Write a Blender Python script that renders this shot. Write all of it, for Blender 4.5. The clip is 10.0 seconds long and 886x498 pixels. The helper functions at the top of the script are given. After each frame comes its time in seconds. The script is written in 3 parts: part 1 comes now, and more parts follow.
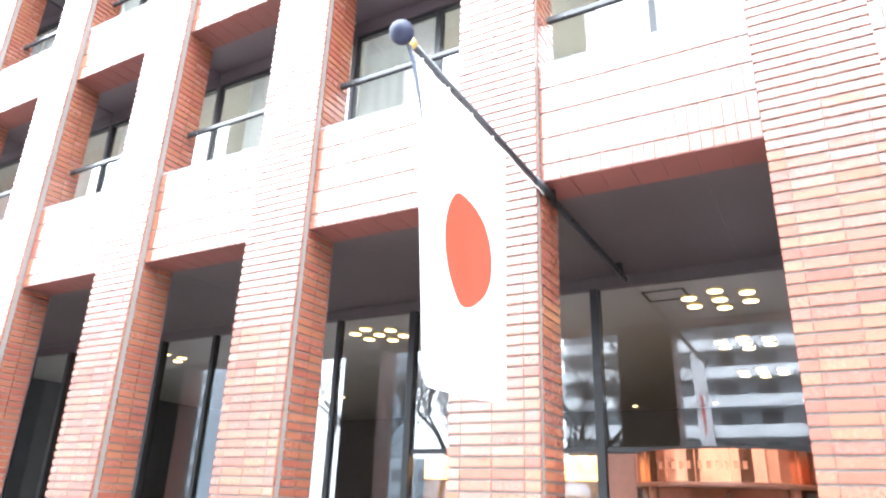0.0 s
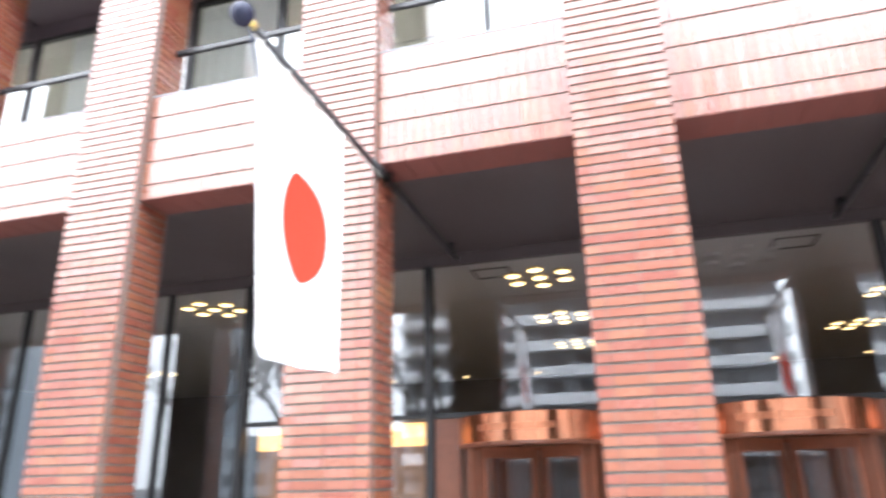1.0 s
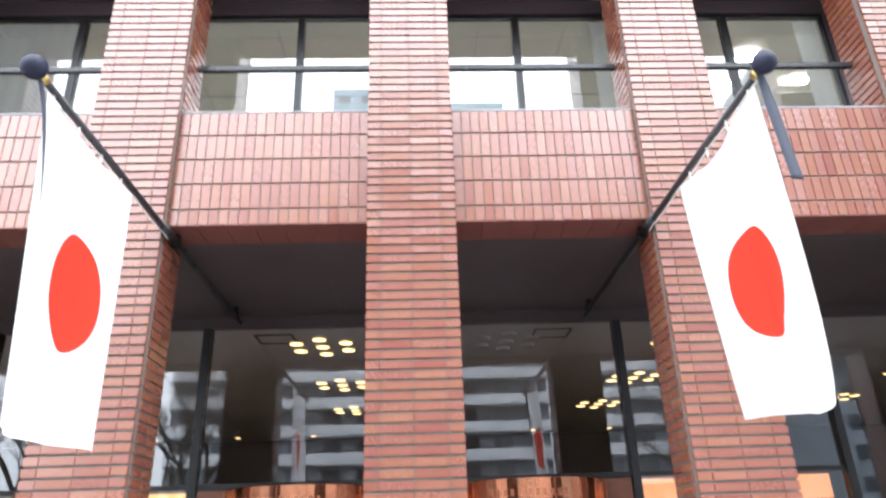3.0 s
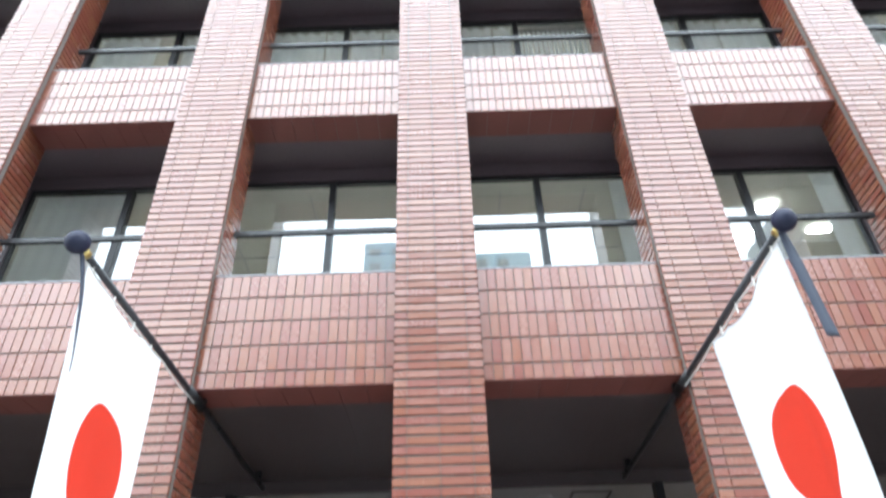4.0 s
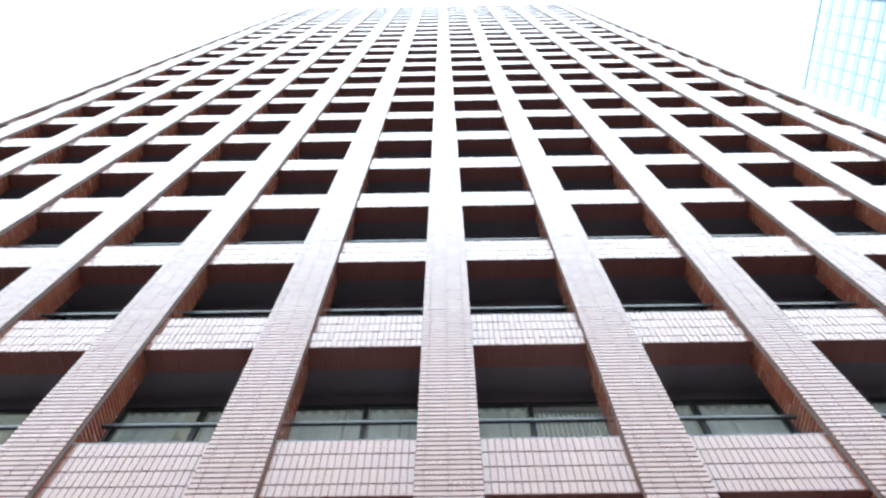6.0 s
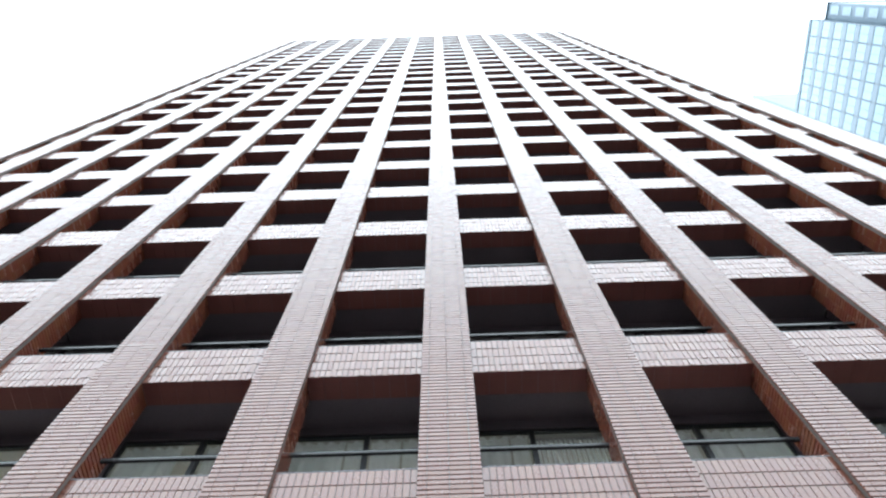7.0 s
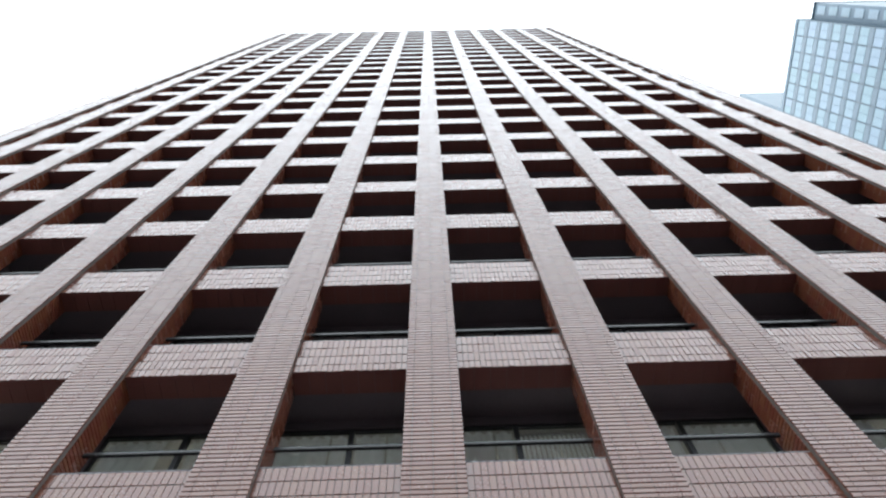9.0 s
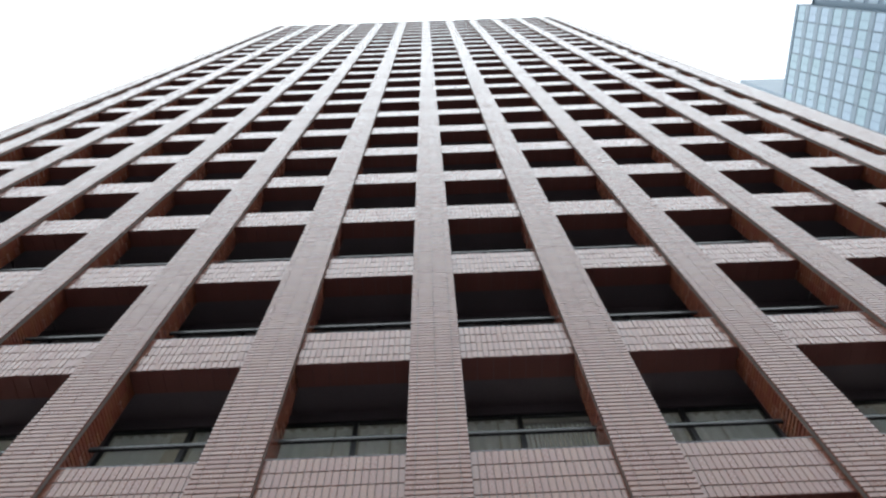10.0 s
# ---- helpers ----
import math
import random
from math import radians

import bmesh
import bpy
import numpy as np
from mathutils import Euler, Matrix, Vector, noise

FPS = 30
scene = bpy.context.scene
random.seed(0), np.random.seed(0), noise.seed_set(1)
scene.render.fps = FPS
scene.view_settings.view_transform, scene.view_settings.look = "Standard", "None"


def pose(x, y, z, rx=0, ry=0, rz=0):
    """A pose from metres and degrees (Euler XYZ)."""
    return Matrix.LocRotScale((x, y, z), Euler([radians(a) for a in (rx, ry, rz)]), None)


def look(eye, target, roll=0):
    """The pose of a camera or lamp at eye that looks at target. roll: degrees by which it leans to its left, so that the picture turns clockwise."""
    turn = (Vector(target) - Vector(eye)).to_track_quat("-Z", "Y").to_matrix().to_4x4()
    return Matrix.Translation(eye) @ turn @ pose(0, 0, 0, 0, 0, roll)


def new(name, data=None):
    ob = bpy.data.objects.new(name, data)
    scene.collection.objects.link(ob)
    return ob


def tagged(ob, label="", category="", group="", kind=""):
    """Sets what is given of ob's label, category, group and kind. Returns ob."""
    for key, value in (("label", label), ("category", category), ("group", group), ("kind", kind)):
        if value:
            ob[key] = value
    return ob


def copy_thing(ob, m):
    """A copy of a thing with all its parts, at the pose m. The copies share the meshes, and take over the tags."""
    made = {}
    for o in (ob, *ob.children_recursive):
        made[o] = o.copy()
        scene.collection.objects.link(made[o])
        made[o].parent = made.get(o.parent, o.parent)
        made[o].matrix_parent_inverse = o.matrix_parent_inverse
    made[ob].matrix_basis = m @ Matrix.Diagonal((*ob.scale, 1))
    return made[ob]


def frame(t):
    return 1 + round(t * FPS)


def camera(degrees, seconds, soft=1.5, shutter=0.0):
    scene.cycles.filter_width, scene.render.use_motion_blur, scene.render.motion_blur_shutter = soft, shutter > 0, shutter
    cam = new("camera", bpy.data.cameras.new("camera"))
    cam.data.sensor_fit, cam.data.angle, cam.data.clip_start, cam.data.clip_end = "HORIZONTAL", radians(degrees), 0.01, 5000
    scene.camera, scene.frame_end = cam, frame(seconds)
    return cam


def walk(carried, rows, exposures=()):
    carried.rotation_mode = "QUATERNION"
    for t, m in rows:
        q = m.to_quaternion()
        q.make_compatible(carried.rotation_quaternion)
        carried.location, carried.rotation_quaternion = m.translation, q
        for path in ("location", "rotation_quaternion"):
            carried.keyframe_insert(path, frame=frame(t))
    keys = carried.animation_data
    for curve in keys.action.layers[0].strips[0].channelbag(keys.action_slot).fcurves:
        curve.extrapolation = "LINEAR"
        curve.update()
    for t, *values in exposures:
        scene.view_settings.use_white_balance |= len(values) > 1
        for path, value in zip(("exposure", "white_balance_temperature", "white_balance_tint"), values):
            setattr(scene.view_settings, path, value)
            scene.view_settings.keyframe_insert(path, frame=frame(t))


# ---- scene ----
# camera and walk
cam = camera(66.1, 10.0, soft=2.3, shutter=0.5)
ROWS = [
    (0.0, -0.282, -5.809, 1.462, 29.20, 20.74, -1.96),
    (0.5, -0.255, -5.981, 1.426, 27.38, 18.96, -1.60),
    (1.0, -0.078, -6.092, 1.367, 16.39, 18.80, 1.16),
    (1.5, 0.117, -6.196, 1.291, 1.50, 20.78, 1.39),
    (2.0, 0.017, -6.359, 1.453, -7.57, 21.13, 2.10),
    (2.2, 0.018, -6.375, 1.465, -6.65, 21.15, 2.05),
    (3.3, 0.041, -6.480, 1.535, -0.35, 25.60, 1.80),
    (3.5, 0.043, -6.488, 1.545, 0.36, 29.00, 1.79),
    (4.0, 0.072, -6.489, 1.610, 0.96, 35.47, 1.53),
    (4.5, 0.052, -6.530, 1.622, -0.10, 44.53, 1.44),
    (5.0, 0.018, -6.512, 1.631, 0.33, 55.10, 1.38),
    (5.5, 0.016, -6.520, 1.633, 1.63, 61.83, 0.49),
    (6.0, 0.023, -6.529, 1.630, 0.92, 66.43, 0.04),
    (6.2, 0.027, -6.532, 1.625, 1.05, 67.40, 0.15),
    (7.5, 0.055, -6.548, 1.591, 2.05, 68.81, 0.88),
    (8.0, 0.063, -6.552, 1.585, 1.99, 68.86, 1.55),
    (8.5, 0.068, -6.551, 1.590, 1.24, 68.90, 1.41),
    (9.0, 0.078, -6.546, 1.600, 1.07, 68.31, 1.28),
    (9.5, 0.075, -6.546, 1.595, 1.49, 68.78, 2.05),
    (10.0, 0.074, -6.544, 1.593, 1.79, 67.58, 1.45),
]
EXPOSURES = [(0.0, 3.3, 5950, 6), (0.5, 3.05, 6050, 8), (1.0, 2.58, 6150, 9), (1.5, 2.36, 6200, 10), (2.0, 2.2, 6200, 10),
             (3.3, 1.84, 6100, 8), (3.7, 1.71, 5900, 4), (4.5, 1.49, 5700, -1), (5.0, 1.45, 5480, -2), (5.5, 1.38, 5450, -2),
             (6.0, 1.09, 5550, -1), (7.3, 0.47, 5850, 1), (8.5, 0.16, 5980, 3), (10.0, -0.2, 6080, 4)]
walk(cam, [(t, pose(x, y, z, 90 + p, r, w)) for t, x, y, z, w, p, r in ROWS], EXPOSURES)

# world, sun, exposure
world = bpy.data.worlds.new("overcast_sky")
scene.world = world
world.use_nodes = True
wn, wl = world.node_tree.nodes, world.node_tree.links
sky = wn.new("ShaderNodeTexSky")
sky.sky_type, sky.sun_disc = "NISHITA", False
sky.sun_elevation, sky.sun_rotation = radians(65), radians(-20)
sky.air_density, sky.dust_density, sky.ozone_density = 1.0, 4.0, 1.0
cloud = wn.new("ShaderNodeMix")
cloud.data_type = "RGBA"
cloud.inputs[0].default_value = 0.85
cloud.inputs[7].default_value = (33.0, 33.5, 34.5, 1)
wl.new(sky.outputs[0], cloud.inputs[6])
# an overcast sky is three times brighter overhead than at the horizon
aim, split, dome, lum = (wn.new("ShaderNodeTexCoord"), wn.new("ShaderNodeSeparateXYZ"), wn.new("ShaderNodeMapRange"),
                         wn.new("ShaderNodeVectorMath"))
dome.inputs["To Min"].default_value, dome.inputs["To Max"].default_value = 0.42, 1.26
lum.operation = "SCALE"
wl.new(aim.outputs["Generated"], split.inputs[0])
wl.new(split.outputs["Z"], dome.inputs["Value"])
wl.new(cloud.outputs[2], lum.inputs[0])
wl.new(dome.outputs[0], lum.inputs["Scale"])
wl.new(lum.outputs[0], wn["Background"].inputs[0])
wn["Background"].inputs[1].default_value = 0.1
sun_data = bpy.data.lights.new("sun", "SUN")
sun_data.energy, sun_data.angle, sun_data.color = 1.0, radians(30), (1, 0.97, 0.93)
sun = new("sun", sun_data)
sun.matrix_world = look((-12, 30, 70), (0, 0, 0))


# materials
def material(name, color, rough=0.5, metal=0.0, var=0.12, scale=6.0, bump=0.15, bump_scale=60.0, spec=0.5, hue=0.0,
             pieces=False, coords="Object", ior=1.5, spread=0.06, rough_spread=0.0):
    """A procedural surface: tone variation at two scales, fine relief, and per-piece tone where asked."""
    m = bpy.data.materials.new(name)
    m.use_nodes = True
    n, l = m.node_tree.nodes, m.node_tree.links
    b = n["Principled BSDF"]
    b.inputs["Metallic"].default_value = metal
    b.inputs["Specular IOR Level"].default_value = spec
    b.inputs["IOR"].default_value = ior
    tc = n.new("ShaderNodeTexCoord")
    big = n.new("ShaderNodeTexNoise")
    big.inputs["Scale"].default_value, big.inputs["Detail"].default_value = scale * 0.15, 4
    fine = n.new("ShaderNodeTexNoise")
    fine.inputs["Scale"].default_value, fine.inputs["Detail"].default_value = scale * 4, 5
    for t in (big, fine):
        l.new(tc.outputs[coords], t.inputs["Vector"])
    add = n.new("ShaderNodeMath")
    add.operation = "ADD"
    l.new(big.outputs["Fac"], add.inputs[0])
    l.new(fine.outputs["Fac"], add.inputs[1])
    val = n.new("ShaderNodeMapRange")
    val.inputs["From Min"].default_value, val.inputs["From Max"].default_value = 0.6, 1.4
    val.inputs["To Min"].default_value, val.inputs["To Max"].default_value = 1 - var, 1 + var
    l.new(add.outputs[0], val.inputs["Value"])
    hsv = n.new("ShaderNodeHueSaturation")
    hsv.inputs["Color"].default_value = (*color, 1)
    last = val.outputs[0]
    if pieces:
        info, geo = n.new("ShaderNodeObjectInfo"), n.new("ShaderNodeNewGeometry")
        s = n.new("ShaderNodeMath")
        s.operation = "ADD"
        l.new(info.outputs["Random"], s.inputs[0])
        l.new(geo.outputs["Random Per Island"], s.inputs[1])
        fr = n.new("ShaderNodeMath")
        fr.operation = "FRACT"
        l.new(s.outputs[0], fr.inputs[0])
        pr = n.new("ShaderNodeMapRange")
        pr.inputs["To Min"].default_value, pr.inputs["To Max"].default_value = 1 - spread, 1 + spread
        l.new(fr.outputs[0], pr.inputs["Value"])
        mul = n.new("ShaderNodeMath")
        mul.operation = "MULTIPLY"
        l.new(last, mul.inputs[0])
        l.new(pr.outputs[0], mul.inputs[1])
        last = mul.outputs[0]
        hr = n.new("ShaderNodeMapRange")
        hr.inputs["To Min"].default_value, hr.inputs["To Max"].default_value = 0.5 - hue, 0.5 + hue
        l.new(fr.outputs[0], hr.inputs["Value"])
        l.new(hr.outputs[0], hsv.inputs["Hue"])
    l.new(last, hsv.inputs["Value"])
    l.new(hsv.outputs[0], b.inputs["Base Color"])
    rr = n.new("ShaderNodeMapRange")
    rr.inputs["To Min"].default_value, rr.inputs["To Max"].default_value = max(0.02, rough - 0.1), min(1, rough + 0.1)
    l.new(fine.outputs["Fac"], rr.inputs["Value"])
    gloss = rr.outputs[0]
    if pieces and rough_spread:
        sh, pg = n.new("ShaderNodeMath"), n.new("ShaderNodeMath")
        sh.operation, pg.operation = "PINGPONG", "MULTIPLY_ADD"
        sh.inputs[1].default_value = 0.21
        l.new(fr.outputs[0], sh.inputs[0])
        pg.inputs[1].default_value = rough_spread / 0.21
        l.new(sh.outputs[0], pg.inputs[0])
        l.new(gloss, pg.inputs[2])
        gloss = pg.outputs[0]
    l.new(gloss, b.inputs["Roughness"])
    if bump:
        bn = n.new("ShaderNodeTexNoise")
        bn.inputs["Scale"].default_value, bn.inputs["Detail"].default_value = bump_scale, 3
        l.new(tc.outputs[coords], bn.inputs["Vector"])
        bp = n.new("ShaderNodeBump")
        bp.inputs["Strength"].default_value, bp.inputs["Distance"].default_value = bump, 0.01
        l.new(bn.outputs["Fac"], bp.inputs["Height"])
        l.new(bp.outputs[0], b.inputs["Normal"])
    return m


def glowing(name, color, strength):
    m = bpy.data.materials.new(name)
    m.use_nodes = True
    b = m.node_tree.nodes["Principled BSDF"]
    b.inputs["Base Color"].default_value = (*color, 1)
    b.inputs["Emission Color"].default_value = (*color, 1)
    b.inputs["Emission Strength"].default_value = strength
    return m


def glazing(name, tint, gloss):
    """Thin window glass: sees through with a tint, mirrors the outdoors more at grazing angles."""
    m = bpy.data.materials.new(name)
    m.use_nodes = True
    n, l = m.node_tree.nodes, m.node_tree.links
    n.remove(n["Principled BSDF"])
    tr, gl, mx, fr = (n.new("ShaderNodeBsdfTransparent"), n.new("ShaderNodeBsdfGlossy"), n.new("ShaderNodeMixShader"),
                      n.new("ShaderNodeLayerWeight"))
    tr.inputs[0].default_value = (*tint, 1)
    gl.inputs[0].default_value = (0.95, 0.97, 1, 1)
    gl.inputs["Roughness"].default_value = 0.004
    fr.inputs["Blend"].default_value = 0.5
    steep, mad = n.new("ShaderNodeMath"), n.new("ShaderNodeMath")
    steep.operation, mad.operation = "POWER", "MULTIPLY_ADD"
    steep.inputs[1].default_value = 5
    mad.inputs[1].default_value, mad.inputs[2].default_value = 1 - gloss, gloss
    l.new(fr.outputs["Facing"], steep.inputs[0])
    l.new(steep.outputs[0], mad.inputs[0])
    l.new(mad.outputs[0], mx.inputs[0])
    l.new(tr.outputs[0], mx.inputs[1])
    l.new(gl.outputs[0], mx.inputs[2])
    l.new(mx.outputs[0], n["Material Output"].inputs[0])
    return m


TILE = material("glazed_brick_tile", (0.178, 0.057, 0.033), rough=0.15, spec=0.9, ior=1.5, var=0.12, scale=8, bump=0.22, bump_scale=30, hue=0.008, pieces=True,
                spread=0.07, rough_spread=0.14)
MORTAR = material("mortar", (0.15, 0.135, 0.12), rough=0.85, bump=0.3)
SEALANT = material("grey_sealant_channel", (0.13, 0.112, 0.1), rough=0.6)
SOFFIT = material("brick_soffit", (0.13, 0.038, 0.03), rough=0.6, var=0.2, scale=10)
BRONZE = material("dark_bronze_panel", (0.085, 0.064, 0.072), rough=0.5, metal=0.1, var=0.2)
# the bronze panel again, its colour darkened to hold the arcade's shade
SHADEDBRONZE = material("shaded_bronze_panel", (0.056, 0.043, 0.045), rough=0.5, metal=0.1, var=0.2)
FRAME = material("black_window_frame", (0.02, 0.02, 0.022), rough=0.4, metal=0.4)
RAIL = material("black_painted_rail", (0.022, 0.021, 0.023), rough=0.25, spec=0.3)
POLE = material("black_flagpole", (0.018, 0.018, 0.022), rough=0.3)
BALL = material("dark_blue_finial", (0.014, 0.016, 0.035), rough=0.6, spec=0.25)
CORD = material("white_cord", (0.6, 0.58, 0.55), rough=0.8)
BRASS = material("brass_ferrule", (0.7, 0.55, 0.2), rough=0.3, metal=0.9)
RIBBON = material("blue_grey_ribbon", (0.05, 0.056, 0.075), rough=0.8, spec=0.2)
COPPER = material("polished_copper", (0.72, 0.30, 0.17), rough=0.22, metal=1.0, var=0.15, scale=4, bump=0.1, bump_scale=8)
LETTER = material("engraved_copper_mark", (0.5, 0.2, 0.11), rough=0.5, metal=0.8)
DOORWOOD = material("dark_red_door_wood", (0.16, 0.055, 0.03), rough=0.35, var=0.25, scale=3)
WOODP = material("warm_wood_panel", (0.42, 0.20, 0.085), rough=0.45, var=0.25, scale=3)
PLASTER = material("grey_ceiling_plaster", (0.6, 0.58, 0.55), rough=0.8, var=0.06)
DARKWALL = material("dark_lobby_wall", (0.17, 0.155, 0.145), rough=0.5, var=0.2)
STONE = material("lobby_floor_stone", (0.42, 0.38, 0.35), rough=0.3)
OLIVE = material("office_ceiling_board", (0.46, 0.45, 0.41), rough=0.8, var=0.05)
COLUMN = material("office_column_paint", (0.36, 0.36, 0.36), rough=0.7)
CURTAIN = material("pale_teal_curtain", (0.86, 0.88, 0.88), rough=0.9, var=0.1, scale=3)
CONCRETE = material("white_balcony_concrete", (0.62, 0.63, 0.64), rough=0.8, var=0.08, scale=1)
GREYWALL = material("grey_facade_paint", (0.28, 0.29, 0.31), rough=0.8, var=0.1, scale=1)
ASPHALT = material("asphalt", (0.05, 0.05, 0.052), rough=0.9, bump=0.5, bump_scale=90)
PAVING = material("grey_paving_slabs", (0.3, 0.29, 0.28), rough=0.8, pieces=True)
BARK = material("dark_bark", (0.05, 0.04, 0.032), rough=0.9)
ALU = material("blue_grey_cladding", (0.12, 0.17, 0.215), rough=0.45, metal=0.3, var=0.08, scale=1)
BLUEPANEL = material("mid_blue_glass_panel", (0.13, 0.19, 0.245), rough=0.2, var=0.2, scale=1, bump=0.0)
BLUEGLASS = material("pale_blue_window_glass", (0.27, 0.375, 0.455), rough=0.12, spec=0.5, var=0.25, scale=2, bump=0.0, pieces=True, hue=0.02)
TOWERMULL = material("grey_blue_mullion", (0.06, 0.098, 0.13), rough=0.45, metal=0.3)
DARKSTONE = material("grey_stone_cladding", (0.22, 0.25, 0.28), rough=0.6, var=0.15, scale=1)
DARKGLASS = material("dark_window_glass", (0.05, 0.06, 0.07), rough=0.06, spec=0.8, var=0.2, bump=0)
LAMP = glowing("warm_lamp_disc", (1.0, 0.66, 0.28), 1.35)
LAMPOFF = material("unlit_lamp_disc", (0.5, 0.48, 0.45), rough=0.5)
OFFICELAMP = glowing("white_office_lamp", (1.0, 0.98, 0.92), 16.0)
# added fill glow behind the upper curtains, only to brighten them
CURTAINFILL = glowing("curtain_fill_lamp", (1.0, 0.98, 0.94), 42.0)
LINING = material("blue_grey_wall_lining", (0.12, 0.14, 0.165), rough=0.5, var=0.15)
LIGHTBOX = {-1: glowing("yellow_light_box", (1.0, 0.55, 0.18), 0.5), 1: glowing("peach_light_box", (1.0, 0.40, 0.16), 0.4)}
PANE = glazing("window_glass", (0.93, 0.93, 0.93), 0.12)
LOBBYPANE = glazing("lobby_glass", (0.84, 0.85, 0.86), 0.075)


# mesh helpers
def box_bm(boxes, bevel=0.0):
    """One bmesh out of boxes (x0, x1, y0, y1, z0, z1)."""
    bm = bmesh.new()
    for x0, x1, y0, y1, z0, z1 in boxes:
        vs = [bm.verts.new(p) for p in ((x0, y0, z0), (x1, y0, z0), (x1, y1, z0), (x0, y1, z0),
                                         (x0, y0, z1), (x1, y0, z1), (x1, y1, z1), (x0, y1, z1))]
        for f in ((0, 3, 2, 1), (4, 5, 6, 7), (0, 1, 5, 4), (1, 2, 6, 5), (2, 3, 7, 6), (3, 0, 4, 7)):
            bm.faces.new([vs[i] for i in f])
    if bevel:
        bmesh.ops.bevel(bm, geom=bm.edges[:], offset=bevel, segments=2, affect="EDGES")
    return bm


def mesh_of(name, bm, mat, smooth=False):
    me = bpy.data.meshes.new(name)
    bm.to_mesh(me)
    bm.free()
    me.materials.append(mat)
    if smooth:
        me.polygons.foreach_set("use_smooth", [True] * len(me.polygons))
    return me


def part(name, bm, mat, parent=None, label="", smooth=False):
    me = bm if isinstance(bm, bpy.types.Mesh) else mesh_of(name, bm, mat, smooth)
    ob = new(name, me)
    ob.parent = parent
    if label:
        tagged(ob, label)
    return ob


def put(name, me, parent, x=0.0, y=0.0, z=0.0):
    ob = new(name, me)
    ob.parent = parent
    ob.location = (x, y, z)
    return ob


def empty(name, label, category, group="", kind="", at=(0, 0, 0)):
    ob = new(name)
    ob.location = at
    ob.empty_display_size = 0.2
    return tagged(ob, label, category, group, kind)


def tube(points, radii, sides=10):
    """A round bar through points, with a radius at each."""
    bm = bmesh.new()
    rings = []
    for i, p in enumerate(points):
        p = Vector(p)
        d = Vector(points[min(i + 1, len(points) - 1)]) - Vector(points[max(i - 1, 0)])
        q = d.normalized().to_track_quat("Z", "Y")
        rings.append([bm.verts.new(p + q @ Vector((radii[i] * math.cos(a), radii[i] * math.sin(a), 0)))
                      for a in (2 * math.pi * k / sides for k in range(sides))])
    for a, b in zip(rings, rings[1:]):
        for k in range(sides):
            bm.faces.new((a[k], a[(k + 1) % sides], b[(k + 1) % sides], b[k]))
    bm.faces.new(rings[0][::-1])
    bm.faces.new(rings[-1])
    return bm


def slabs_mesh(name, boxes, mat, chamfer=0.006, seed=0, uneven=1.0):
    """Many tiles in one mesh: each a chamfered slab without a back. boxes: (axis, side, a0, a1, z0, z1, back, front);
    axis 0 lies along x facing -y, axis 1 along y facing side * x."""
    verts, faces = [], []
    c, ca = chamfer, chamfer * 0.35
    rnd = random.Random(len(boxes) + 77 * seed)
    for axis, side, a0, a1, z0, z1, back, front, *lean in boxes:
        k = len(verts)
        tz, ta = rnd.gauss(lean[0] if lean else 0, 0.0012 * uneven), rnd.gauss(0, 0.0015 * uneven)
        sgn = -1 if axis == 0 else side
        f4 = [front + sgn * (abs(tz) + abs(ta) + p * tz + q * ta) * 0.6 for q, p in ((-1, -1), (1, -1), (1, 1), (-1, 1))]
        ring = [(a0, z0, back), (a1, z0, back), (a1, z1, back), (a0, z1, back),
                (a0 + ca, z0 + c, f4[0]), (a1 - ca, z0 + c, f4[1]), (a1 - ca, z1 - c, f4[2]), (a0 + ca, z1 - c, f4[3])]
        for a, z, d in ring:
            verts.append((a, d, z) if axis == 0 else (d, a, z))
        fs = [(4, 5, 6, 7), (0, 1, 5, 4), (1, 2, 6, 5), (2, 3, 7, 6), (3, 0, 4, 7)]
        flip = axis == 1 and side < 0
        for f in fs:
            f = f[::-1] if flip else f
            faces.append(tuple(k + i for i in f))
    me = bpy.data.meshes.new(name)
    me.from_pydata(verts, [], faces)
    me.materials.append(mat)
    return me


# the plan of the front
P, W = 3.038, 0.938
Z0, H0, H = 4.604, 4.03, 3.762
FLOORS = 26
TOP = 99.8
LEFT, RIGHT = -20.5, 17.65
GLASS = 1.25
LOBBY = 3.4
PIERS = range(-6, 6)


def lintel(n):
    return Z0 if n == 0 else Z0 + H0 + (n - 1) * H


def rise(n):
    return 1.41 if n == 0 else 1.15


# ground, road, pavement
tagged(part("ground", box_bm([(-600, 600, -600, 600, -0.6, -0.17)]), ASPHALT), "wide dark asphalt ground of the city", "ground", kind="structure")
tagged(part("road", box_bm([(-300, 300, -34, -16, -0.17, -0.15)]), ASPHALT), "dark asphalt road beyond the pavement", "road", kind="structure")
tagged(part("pavement", box_bm([(-60, 60, -16, 0.6, -0.169, -0.02)], 0.02), MORTAR), "grey slab pavement with a kerb before the building", "pavement", kind="structure")

# the tower
tower = empty("office_tower", "tall red brick tile office tower with a deep grid of piers and spandrels", "building")
tagged(tower, kind="structure")

COURSE, GAP = 0.1, 0.016
COLUMNS = ((-0.469, -0.328), (-0.328, -0.006), (-0.006, 0.316), (0.316, 0.469))
JAMB = ((0.115, 0.355), (0.355, 0.6))
NEAR_Z = (2.0, 8.0)
NEAR_PIERS = (-3, -2, -1, 0, 1, 2)

SEAMS = {int((lintel(n) + rise(n) + 0.07) / COURSE) for n in range(1, FLOORS)}


